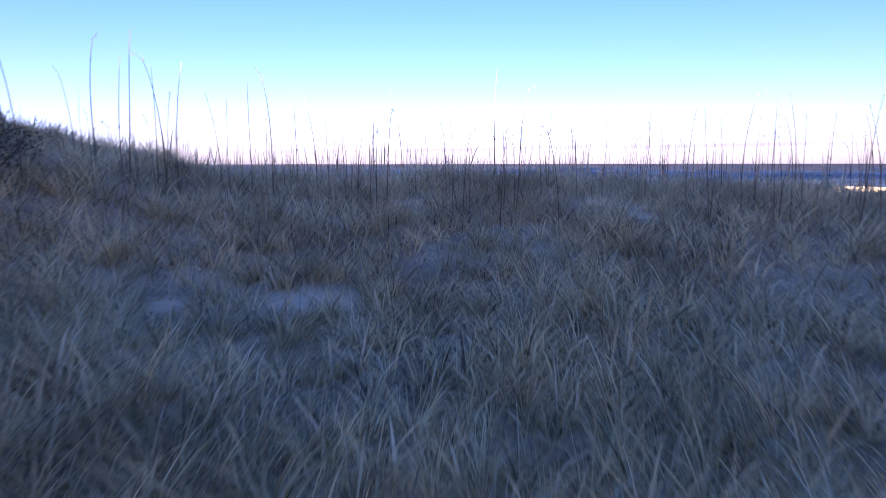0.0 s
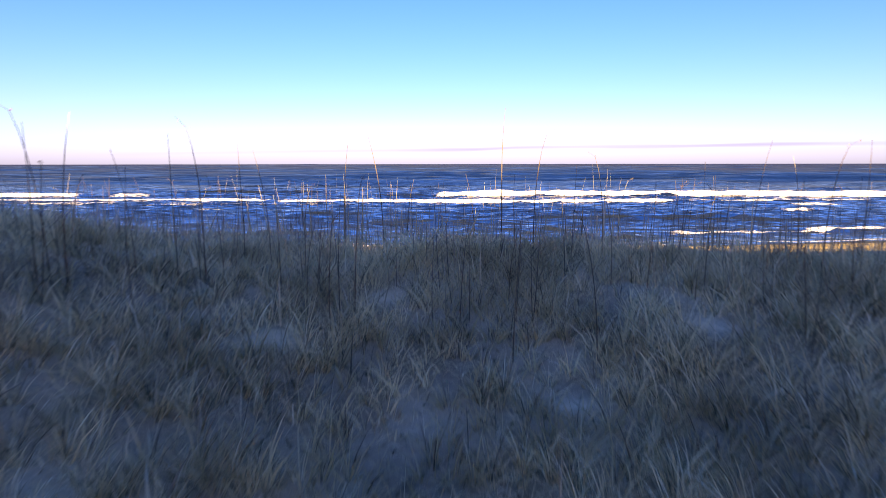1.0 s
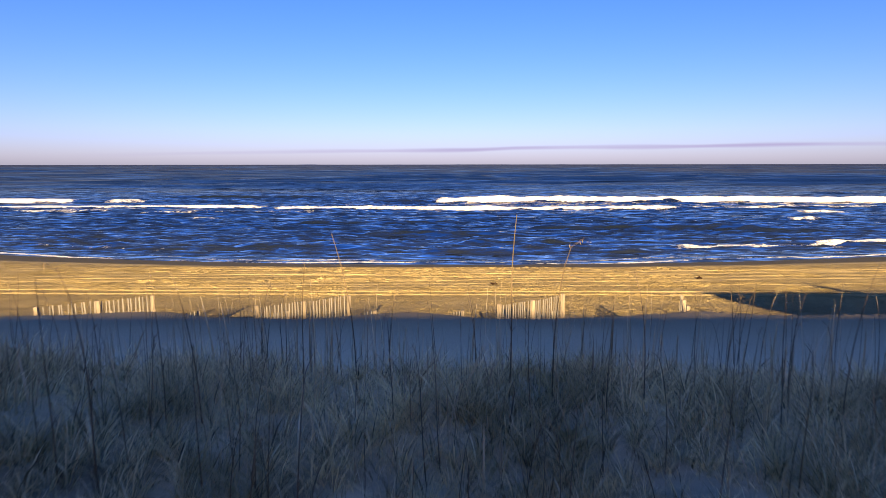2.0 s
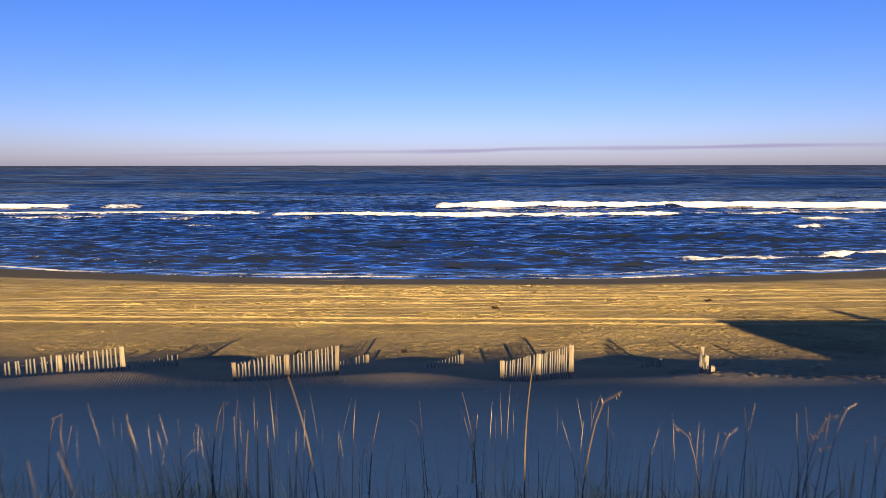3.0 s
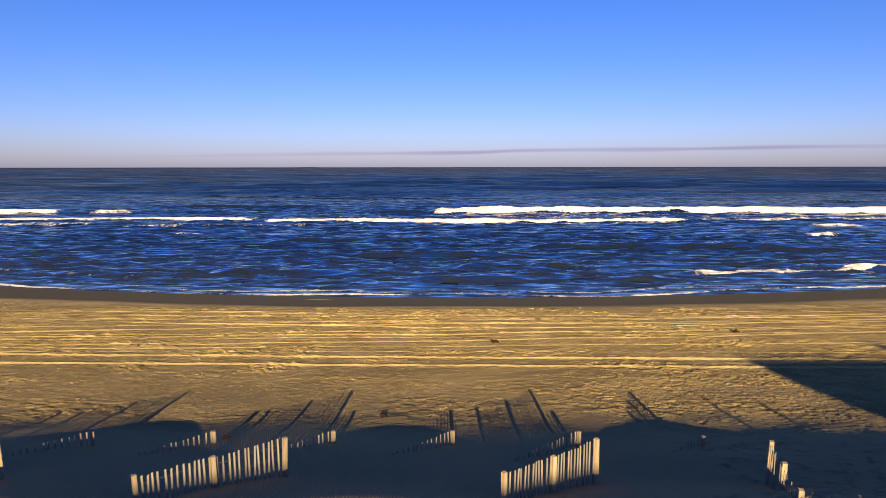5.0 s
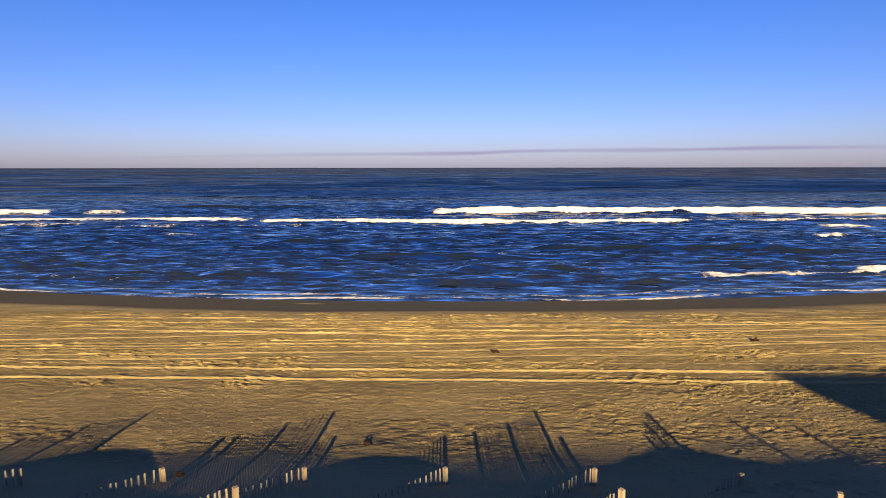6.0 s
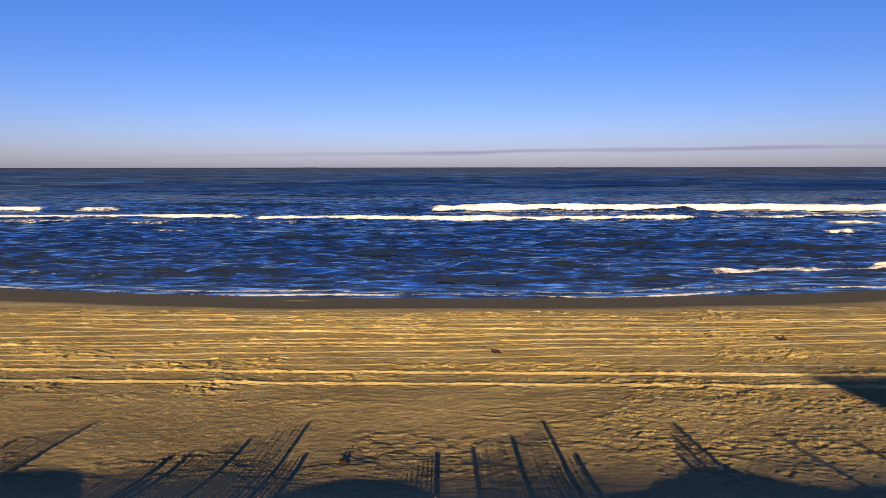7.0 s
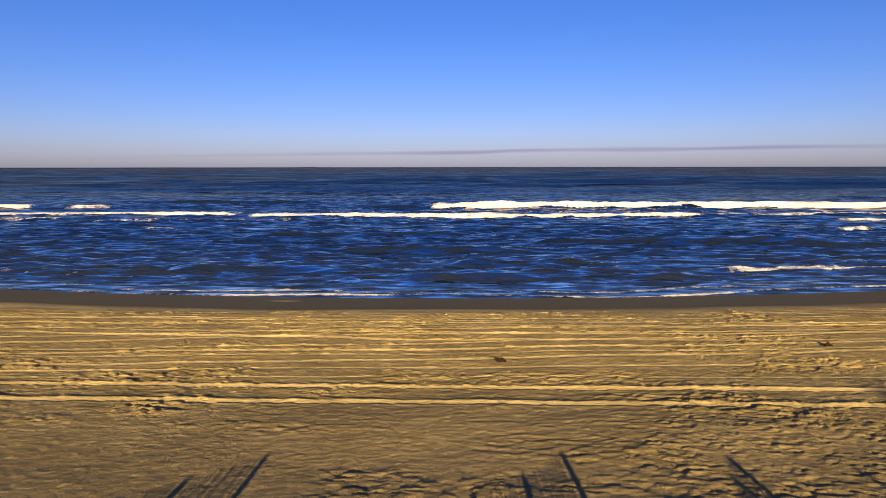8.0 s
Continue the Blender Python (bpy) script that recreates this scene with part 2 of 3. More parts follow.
def sheet(name, xs, ys, z, mat, attributes=()):
    """A grid of heights z[j, i] as one mesh, with named values on its points."""
    nx, ny = len(xs), len(ys)
    gx, gy = np.meshgrid(xs, ys)
    me = bpy.data.meshes.new(name)
    me.vertices.add(nx * ny)
    me.vertices.foreach_set("co", np.stack([gx, gy, z], -1).astype(np.float32).ravel())
    i, j = np.meshgrid(np.arange(nx - 1), np.arange(ny - 1))
    a = (j * nx + i).ravel()
    quads = np.stack([a, a + 1, a + nx + 1, a + nx], -1).astype(np.int32)
    me.loops.add(quads.size)
    me.loops.foreach_set("vertex_index", quads.ravel())
    me.polygons.add(len(quads))
    me.polygons.foreach_set("loop_start", np.arange(0, quads.size, 4, dtype=np.int32))
    me.polygons.foreach_set("use_smooth", np.ones(len(quads), bool))
    me.update(calc_edges=True)
    for key, values in attributes:
        me.attributes.new(key, "FLOAT", "POINT").data.foreach_set("value", np.asarray(values, np.float32).ravel())
    me.materials.append(mat)
    return new(name, me)


# blow-outs in the grass: place and half sizes
BARE = [(-1.6, 7.0, 0.7, 0.45), (-0.7, 11.6, 0.4, 0.22), (-2.0, 10.3, 0.45, 0.28), (3.6, 10.8, 0.45, 0.28), (-3.3, 6.9, 0.28, 0.22), (1.5, 9.0, 0.25, 0.18), (-0.2, 14.0, 0.7, 0.3)]


def make_ground():
    xs = spread(-18, 19, 0.07, -3500, 3500, 1.1)
    ys = np.concatenate([-spread(0, 4, 0.5, 0, 3000, 1.25)[::-1][:-1], np.arange(0, 23, 0.25), np.arange(23, 31, 0.09), np.arange(31, 48, 0.046), np.arange(48, 62, 0.07), np.arange(62, 76, 0.16), spread(76, 80, 0.5, 76, 4800, 1.25)])
    x, y = np.meshgrid(xs, ys)
    z = ground_height(x, y)
    near = 1 - step(22, 60, np.abs(x))
    beach = step(31, 36, y) * (1 - step(59, 64, y - 0.6 * shore_shift(x)))
    # a broken crust of small flakes, trampled and scoured by the wind
    patchy = 0.35 + 0.65 * step(-0.2, 0.5, fractal(x * 0.25, y * 0.5, 51, 3))
    flake = step(0.14, 0.3, fractal(x * 2.6, y * 4.6, 31, 3, 0.65)) * (0.6 + 0.4 * lattice(x * 0.9, y * 2.1, 36))
    loose = 0.55 + 0.45 * step(39, 43, y)
    relief = loose * patchy * (0.075 * flake + 0.04 * fractal(x * 2.6, y * 5.0, 71, 3, 0.65))
    # tyre ruts that run along the beach: place, slope, bend, width, depth; the floor of each rises seaward
    ruts, smooth = 0, 1
    for y0, slope, bend, width, depth in RUTS:
        mid = y0 + slope * x + bend * 0.0012 * x * x + 0.13 * fractal(x * 0.16, 0 * x + y0, int(y0 * 10) % 97, 2) + 0.02 * lattice(x * 1.9, 0 * x + y0, 6)
        d = (y - mid) / width
        tread = np.where(d < -1, 0.45 * np.exp(-(((d + 1.25) / 0.3) ** 2)) - np.clip((d + 1.25) / 0.25, 0, 1), np.where(d < 1, d, np.exp(-(((d - 1) / 0.9) ** 2))))
        ruts = ruts + (1.15 if depth > 0.065 else 0.85) * depth * tread * (0.75 + 0.25 * lattice(x * 1.3, 0 * x + y0, 5)) * (1 if depth > 0.065 else np.clip(0.6 + 0.75 * lattice(x * 0.075, 0 * x + y0, 9), 0.1, 1.2))
        smooth = smooth * (1 - 0.85 * np.exp(-((d / 1.1) ** 4)))
    z = z + near * (beach * relief * smooth + ruts)
    # footprints
    rng = np.random.RandomState(8)
    marks = [(rng.uniform(7, 26), rng.uniform(30, 43), rng.uniform(0.45, 0.95)) for _ in range(900)] + [(rng.uniform(-20, 20), rng.uniform(33, 47), rng.uniform(0.2, 0.7)) for _ in range(260)]
    marks += [(rng.uniform(8.5, 20), rng.uniform(23.5, 31), rng.uniform(0.8, 1.7)) for _ in range(340)]
    marks += [(rng.normal(10.5, 1.8), rng.normal(24.7, 0.5), 1.3) for _ in range(90)]
    for k in range(5):
        sx, sy, head = rng.uniform(-16, 14), rng.uniform(38, 47), rng.uniform(-0.15, 0.15)
        for s in range(38):
            marks.append((sx + 0.62 * s * math.cos(head), sy + 0.62 * s * math.sin(head) + (0.09 if s % 2 else -0.09), 0.8))
    for px, py, size in marks:
        i0, i1 = np.searchsorted(xs, (px - 0.4, px + 0.4))
        j0, j1 = np.searchsorted(ys, (py - 0.4, py + 0.4))
        if i1 - i0 < 4 or j1 - j0 < 4:
            continue
        turn = rng.uniform(0, math.pi)
        dx, dy = x[j0:j1, i0:i1] - px, y[j0:j1, i0:i1] - py
        u, v = dx * math.cos(turn) + dy * math.sin(turn), dy * math.cos(turn) - dx * math.sin(turn)
        r2 = (u / 0.15) ** 2 + (v / 0.085) ** 2
        z[j0:j1, i0:i1] += 0.7 * size * (-0.045 * np.exp(-(r2**1.5)) + 0.022 * np.exp(-((np.sqrt(r2) - 1.5) ** 2) * 5))
    damp = step(60, 67, y - 0.75 * shore_shift(x) + 1.2 * fractal(x * 0.06, y * 0.1, 81, 2))
    damp = damp * (1 - 0.9 * blob(x, y, -11.5, 70.4, 1.7, 0.5))
    # dead leaves between the tussocks, clean sand in the blow-outs
    litter = 0.9 * (1 - step(11.5, 14.5, y + 1.5 * fractal(x * 0.5, y * 0.5, 95, 3))) * (0.75 + 0.25 * fractal(x * 0.9, y * 0.9, 96, 2))
    for cx, cy, sx, sy in BARE:
        litter = litter * (1 - np.exp(-((((x - cx) / sx) ** 2 + ((y - cy) / sy) ** 2) ** 2)))
    litter = np.clip(litter, 0, 1)
    scuffed = 0.05 + beach * (0.4 + 0.6 * patchy) * smooth * (0.5 + 0.5 * step(39, 43, y))
    ripple = step(21, 24, y) * (1 - step(40, 45, y)) * (0.25 + 0.75 * step(-0.4, 0.4, fractal(x * 0.35, y * 0.35, 91, 2)))
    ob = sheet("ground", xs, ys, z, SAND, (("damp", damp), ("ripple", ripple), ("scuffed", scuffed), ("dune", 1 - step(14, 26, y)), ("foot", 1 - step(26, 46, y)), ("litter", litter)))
    return tagged(ob, "pale tan dune and beach sand with tyre ruts and footprints", "sand", kind="structure")


RUTS = [(44.45, -0.036, 0.0, 0.19, 0.07), (42.4, -0.03, 0.1, 0.2, 0.075), (48.5, 0.052, 0.6, 0.15, 0.05), (50.2, 0.04, 0.5, 0.15, 0.055),
        (47.2, 0.02, 0.2, 0.12, 0.03), (52.1, -0.05, 1.6, 0.16, 0.06), (53.4, -0.045, 1.5, 0.14, 0.045), (54.9, 0.02, 0.9, 0.13, 0.04), (56.2, 0.01, 1.3, 0.13, 0.045),
        (57.6, -0.015, 1.5, 0.12, 0.035), (59.2, 0.01, 1.6, 0.12, 0.03), (51.2, 0.07, 0.8, 0.12, 0.035), (45.9, -0.01, -0.3, 0.1, 0.022), (53.0, 0.06, -0.6, 0.14, 0.045), (54.3, 0.055, -0.5, 0.13, 0.04), (56.9, -0.05, 0.4, 0.13, 0.04), (55.5, -0.03, 0.8, 0.12, 0.035), (58.4, 0.03, 1.0, 0.12, 0.03), (49.4, 0.03, 0.4, 0.1, 0.02), (60.3, 0.0, 1.7, 0.1, 0.02)]
make_ground()


# ---------------------------------------------------------------- sea
# breaking waves: offshore distance, from x, to x, foam strength, height, depth of the foam behind the crest
BREAKERS = [(187, -4, 150, 1.0, 1.6, 7.5), (186.5, -27, -4, 0.25, 0.7, 4), (189, -150, -112, 1.0, 1.2, 8), (188, -106, -90, 0.8, 0.7, 5), (188, -90, -60, 0.2, 0.4, 4), (160, -46, 62, 1.0, 0.6, 4.2), (164, -130, -47, 1.0, 0.55, 3.8), (176, -34, 48, 0.52, 0.05, 8),
            (163, 64, 120, 0.75, 0.5, 3), (147, -75, -28, 0.6, 0.35, 3.5), (151, -130, -80, 0.65, 0.35, 4), (146, 84, 98, 0.9, 0.5, 4), (128, 70, 80, 0.8, 0.5, 3), (130, -56, -46, 0.75, 0.4, 3), (240, 150, 165, 0.6, 0.6, 5),
            (112, 15, 60, 0.12, 0.6, 2), (102, -14, 14, 0.1, 0.6, 2), (117, 40, 52, 0.6, 0.35, 2), (86, 33, 70, 0.95, 0.4, 2.0), (82, -62, -30, 0.5, 0.28, 1.4), (83.5, 0, 30, 0.35, 0.28, 1.6), (93, 18, 26, 0.6, 0.4, 1.8), (91, 2, 18, 0.1, 0.55, 1.6), (88, -30, -8, 0.15, 0.5, 1.6), (108, 46, 66, 0.1, 0.55, 2), (122, -30, 4, 0.1, 0.55, 2), (210, -95, -40, 0.08, 0.8, 3)]


def make_sea():
    xs = spread(-62, 62, 0.32, -4400, 4400, 1.08)
    ys = np.concatenate([np.arange(70, 130, 0.2), np.arange(130, 215, 0.42), spread(215, 216, 0.7, 215, 4700, 1.014)[1:]])
    x, y = np.meshgrid(xs, ys)
    ye = y - shore_shift(x)
    out = step(72.5, 85, ye)
    far = step(100, 500, y)
    bend = 1.5 * fractal(x * 0.02, y * 0.02, 201, 2)
    z = 0.02 + 8.5 * step(1000, 4700, y)
    # chop: short-crested trains, mostly in along the beach normal
    rng = np.random.RandomState(4)
    fade = np.clip(1.0 - 0.00022 * (y - 70), 0.25, 1)
    for k in range(20):
        length = 1.1 * 1.17**k
        ang = rng.normal(0, 0.3)
        kx, ky = 2 * math.pi / length * math.sin(ang), 2 * math.pi / length * math.cos(ang)
        amp = 0.034 * length if length < 3.2 else 0.109 * (3.2 / length) ** 0.25
        keep = np.clip((length - 2.2 * np.gradient(ys)) / length, 0, 1)[:, None]
        ph = kx * x + ky * (y + bend) + rng.uniform(0, 6.28) + 2.8 * lattice(x / (length * 2.2), y / (length * 1.6), 300 + k)
        mask = np.clip(0.45 + 0.75 * lattice(x / (length * 4), y / (length * 2), 400 + k), 0, 1.2)
        z = z + out * fade * keep * amp * mask * (2 * np.power(0.5 + 0.5 * np.sin(ph), 2.4) - 0.75)
    # longer seas further out
    for k, length in enumerate((19, 27, 38, 55, 80, 115)):
        ang = rng.normal(0.1, 0.35)
        kx, ky = 2 * math.pi / length * math.sin(ang), 2 * math.pi / length * math.cos(ang)
        keep = np.clip((length - 2.2 * np.gradient(ys)) / length, 0, 1)[:, None]
        ph = kx * x + ky * y + rng.uniform(0, 6.28) + 2.6 * lattice(x / (length * 1.3), y / (length * 1.6), 600 + k)
        mask = np.clip(0.3 + 1.0 * lattice(x / (length * 2.2), y / (length * 2.2), 700 + k), 0, 1.2)
        z = z + step(190, 420, y) * keep * 0.016 * length * mask * (2 * np.power(0.5 + 0.5 * np.sin(ph), 2.4) - 0.75)
    foam, steep = np.zeros_like(z), np.zeros_like(z)
    for y0, x0, x1, white, high, wide in BREAKERS:
        line = y0 + 2.2 * lattice(x * 0.035, 0 * x + y0, 31) + 0.35 * lattice(x * 0.12, 0 * x + y0, 32) + (shore_shift(x) if y0 < 100 else 0)
        ends = step(x0 - 3, x0 + 4, x + 2.5 * lattice(x * 0.3, 0 * x + y0, 33)) * (1 - step(x1 - 4, x1 + 3, x))
        d = y - line
        face = np.where(d < 0, np.exp(-((d / (0.9 + 0.5 * high)) ** 2)), np.exp(-((d / (2.5 + 2 * high)) ** 2)))
        z = z + ends * high * face * (0.95 + 0.12 * lattice(x * 0.25, 0 * x + y0, 34))
        front = 0.33 * wide * (1 + 0.6 * lattice(x * 0.2, 0 * x + y0, 35))
        cover = step(-front - 0.6, -front + 0.2, d) * (1 - step(0, wide, d + 1.2 * lattice(x * 0.4, y * 0.3, 36)))
        foam = np.maximum(foam, ends * white * cover * (0.96 + 0.14 * lattice(x * 0.17, y * 0.2, 37)))
        steep = np.maximum(steep, (1 - white) * ends * step(0.3, 0.6, high) * np.where(d < 0.3, np.exp(-((d / (1.2 + 0.5 * high)) ** 2)), 0))
        foam = np.maximum(foam, ends * white * (0.45 * step(-wide * 1.8, 0, d) * (1 - step(0, 0.5 * wide, d)) + 0.48 * step(0, wide, d) * (1 - step(wide, wide * 3, d))))
    # swash at the edge
    wash = fractal(x * 0.05, 0 * x, 61, 3)
    edge = ye - 73.6 - 0.9 * wash
    foam = np.maximum(foam, (0.82 + 0.3 * lattice(x * 0.13, 0 * x, 66)) * np.exp(-(((edge - 0.5) / 0.55) ** 2)))
    foam = np.maximum(foam, (0.45 + 0.4 * lattice(x * 0.06, 0 * x, 67)) * np.exp(-(((edge - 2.6 - 1.2 * lattice(x * 0.08, y * 0, 62)) / 0.7) ** 2)))
    foam = np.maximum(foam, 0.33 * step(0, 1, edge) * (1 - step(3, 8, edge)))
    z = z + 0.055 * np.exp(-(((edge - 0.6) / 0.5) ** 2)) + 0.12 * wash * np.exp(-((edge / 2.5) ** 2)) * 0.3
    z = z + 0.09 * foam * step(0.5, 1, foam) * fractal(x * 0.9, y * 0.7, 71, 3) * step(100, 140, y) + 0.05 * foam * fractal(x * 0.8, y * 1.2, 75, 2)
    shallow = 1 - step(2, 45, edge)
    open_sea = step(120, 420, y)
    ob = sheet("water", xs, ys, z, WATER, (("foam", foam), ("shallow", shallow), ("steep", steep * (1 - np.clip(foam, 0, 1))), ("open_sea", open_sea)))
    return tagged(ob, "dark blue sea with white breaking waves", "sea", kind="structure")


make_sea()


# ---------------------------------------------------------------- far cloud bank
def make_cloud():
    m = bpy.data.materials.new("cloud_haze")
    m.use_nodes = True
    t = m.node_tree
    t.nodes.clear()
    out, mixer = t.nodes.new("ShaderNodeOutputMaterial"), t.nodes.new("ShaderNodeMixShader")
    # emission gives the cloud its brightness in place of scattered daylight
    clear, glow = t.nodes.new("ShaderNodeBsdfTransparent"), node(t, "ShaderNodeEmission", Color=(0.12, 0.118, 0.125, 1), Strength=1.0)
    thick = attribute(t, "thick")
    f = maths(t, "MULTIPLY", thick, ramp(t, noise_tex(t, coords(t, (0.0008, 0.001, 0.02)), 1.0, 4), [(0.25, (0.35, 0.35, 0.35)), (0.7, (1, 1, 1))]))
    t.links.new(f, mixer.inputs[0])
    t.links.new(clear.outputs[0], mixer.inputs[1])
    t.links.new(glow.outputs[0], mixer.inputs[2])
    t.links.new(mixer.outputs[0], out.inputs[0])
    xs, vs = np.linspace(-3300, 3900, 181), np.linspace(-1, 1, 13)
    me = bpy.data.meshes.new("backdrop")
    verts, thick = [], []
    for v in vs:
        for x in xs:
            mid = 118 + 0.011 * x + 8 * float(lattice(np.array(x * 0.0011), np.array(0.5), 7)) + (8 if x > 250 else 0) * min(1, max(0, (x - 250) / 300))
            half = 22 + 8 * float(lattice(np.array(x * 0.002), np.array(2.5), 9))
            verts.append((x, 4650, mid + v * half))
            thick.append(0.8 * (1 - v * v) ** 2 * float(step(-3300, 300, x)) * (1 - 0.5 * float(step(2600, 3900, x))))
    n = len(xs)
    me.from_pydata(verts, [], [(j * n + i, j * n + i + 1, (j + 1) * n + i + 1, (j + 1) * n + i) for j in range(len(vs) - 1) for i in range(n - 1)])
    me.attributes.new("thick", "FLOAT", "POINT").data.foreach_set("value", thick)
    me.materials.append(m)
    ob = new("backdrop", me)
    ob.visible_shadow = False
    return tagged(ob, "thin purple-grey cloud bank low over the sea", "cloud", kind="structure")


make_cloud()


# ---------------------------------------------------------------- building blocks
def part(name, bm, mat, parent, label=""):
    me = bpy.data.meshes.new(name)
    bm.to_mesh(me)
    bm.free()
    me.materials.append(mat)
    ob = new(name, me)
    ob.parent = parent
    return tagged(ob, label)


def shared(name, me, parent, m):
    ob = new(name, me)
    ob.parent = parent
    ob.matrix_basis = m
    return ob


def box(bm, x0, x1, y0, y1, z0, z1, bevel=0.0):
    r = bmesh.ops.create_cube(bm, size=1, matrix=Matrix.Translation(((x0 + x1) / 2, (y0 + y1) / 2, (z0 + z1) / 2)) @ Matrix.Diagonal((x1 - x0, y1 - y0, z1 - z0, 1)))
    if bevel:
        edges = list({e for v in r["verts"] for e in v.link_edges})
        bmesh.ops.bevel(bm, geom=edges, offset=bevel, segments=1, affect="EDGES")


def post_mesh(name, w, h, seed, bevel, mat):
    """A squared timber from z=0 to z=h, a little worn and out of true."""
    rng = random.Random(seed)
    bm = bmesh.new()
    box(bm, -w / 2, w / 2, -w / 2, w / 2, 0, h, bevel)
    for v in bm.verts:
        v.co.x += rng.uniform(-0.004, 0.004)
        v.co.y += rng.uniform(-0.004, 0.004)
        if v.co.z > h / 2:
            v.co.z += rng.uniform(-0.012, 0.004)
    me = bpy.data.meshes.new(name)
    bm.to_mesh(me)
    bm.free()
    me.materials.append(mat)
    return me


def lath_mesh(name, w, d, h, seed):
    """A rough split lath with a cut top and a slight warp."""
    rng = random.Random(seed)
    bm = bmesh.new()
    rings = []
    bow, lean = rng.uniform(-0.012, 0.012), rng.uniform(-0.006, 0.006)
    for k in range(4):
        f = k / 3
        ww = w * (1 - 0.12 * f) * rng.uniform(0.93, 1.07)
        cx, cy = bow * math.sin(math.pi * f) + lean * f, 0.5 * bow * math.sin(math.pi * f)
        rings.append([bm.verts.new((cx + sx * ww / 2, cy + sy * d / 2, h * f + (rng.uniform(-0.012, 0.012) if k == 3 else 0))) for sx, sy in ((-1, -1), (1, -1), (1, 1), (-1, 1))])
    for a, b in zip(rings, rings[1:]):
        for i in range(4):
            bm.faces.new((a[i], a[(i + 1) % 4], b[(i + 1) % 4], b[i]))
    bm.faces.new(rings[-1])
    bm.faces.new(rings[0][::-1])
    me = bpy.data.meshes.new(name)
    bm.to_mesh(me)
    bm.free()
    me.materials.append(PICKET)
    return me


LATHS = [lath_mesh("picket", 0.044, 0.014, 1.25, s) for s in range(6)]
POSTS = [post_mesh("post", 0.105, 1.9, s, 0.006, POST) for s in range(4)]


def wire_mesh(points, radius=0.004):
    bm = bmesh.new()
    rings = []
    for p in points:
        rings.append([bm.verts.new((p[0], p[1] + radius * math.cos(a), p[2] + radius * math.sin(a))) for a in (0, 2.1, 4.2)])
    for a, b in zip(rings, rings[1:]):
        for i in range(3):
            bm.faces.new((a[i], a[(i + 1) % 3], b[(i + 1) % 3], b[i]))
    return bm


def sand_fence(near_end, far_end, tops, sag, seed, label, per_bay=13):
    """A short run of picket sand fence. near_end, far_end: plan points; tops: heights of the posts' tops; sag: how far the laths' tops lie under the line of the posts."""
    rng = random.Random(seed)
    a, b = Vector(near_end), Vector(far_end)
    run = b - a
    turn = math.degrees(math.atan2(run.y, run.x))
    z0 = float(ground_height(a.x, a.y))
    base = new("sand_fence")
    base.matrix_basis = pose(a.x, a.y, z0, 0, 0, turn)
    base.empty_display_size = 0.2
    tagged(base, label, "fence", "sand fences on the dune foot")
    n = len(tops) - 1
    for k, top in enumerate(tops):
        me = POSTS[rng.randrange(4)]
        lean = rng.uniform(-2.0, 2.0)
        shared("post", me, base, pose(run.length * k / n, -0.07, top - z0 - 1.9, rng.uniform(-1.5, 1.5), lean, rng.uniform(-6, 6)))
    line = []
    for k in range(n):
        for i in range(per_bay):
            f = (i + 0.75 + rng.uniform(-0.12, 0.12)) / (per_bay + 0.5)
            s = run.length * (k + f) / n
            lo, hi = tops[k], tops[k + 1]
            h = lo + (hi - lo) * (0.25 * f + 0.75 * f * f) - sag[k] * (1 - 0.75 * f * f) + rng.uniform(-0.012, 0.012)
            shared("picket", LATHS[rng.randrange(6)], base, pose(s, 0, h - z0 - 1.25, rng.uniform(-1.5, 1.5), rng.uniform(-1.6, 1.6), rng.uniform(-8, 8)))
            line.append((s, 0.012, h - z0))
    for drop in (0.18, 0.5):
        part("wire", wire_mesh([(s, y, h - drop) for s, y, h in line]), WIRE, base)
    return base


# ---------------------------------------------------------------- sand fences
LONG = "weathered grey picket sand fence leaning half buried on dune ridge"
sand_fence((-13.25, 25.1), (-10.26, 27.06), (6.85, 6.82, 6.79), (0.05, 0.06), 1, LONG)
sand_fence((-5.95, 25.3), (-3.29, 27.25), (6.84, 6.76, 6.74), (0.09, 0.06), 2, LONG)
sand_fence((2.12, 25.3), (4.6, 27.0), (6.87, 6.80, 6.84), (0.07, 0.06), 3, LONG)
sand_fence((7.95, 24.3), (8.82, 26.9), (7.05, 6.95, 6.82), (0.1, 0.06), 4, "short picket sand fence run set square to the shore", per_bay=8)
LOW = "nearly buried picket sand fence with pale end post"
for k, x in enumerate((-14.1, -10.3, -6.4, -2.72, 1.1, 5.05, 8.95)):
    top = 5.27 if k != 6 else 5.1
    end = Vector((x, 30.8))
    sand_fence(end - Vector((2.66, 1.95)) * 0.8, end, (top - 0.06, top), (0.05,), 10 + k, LOW, per_bay=15)

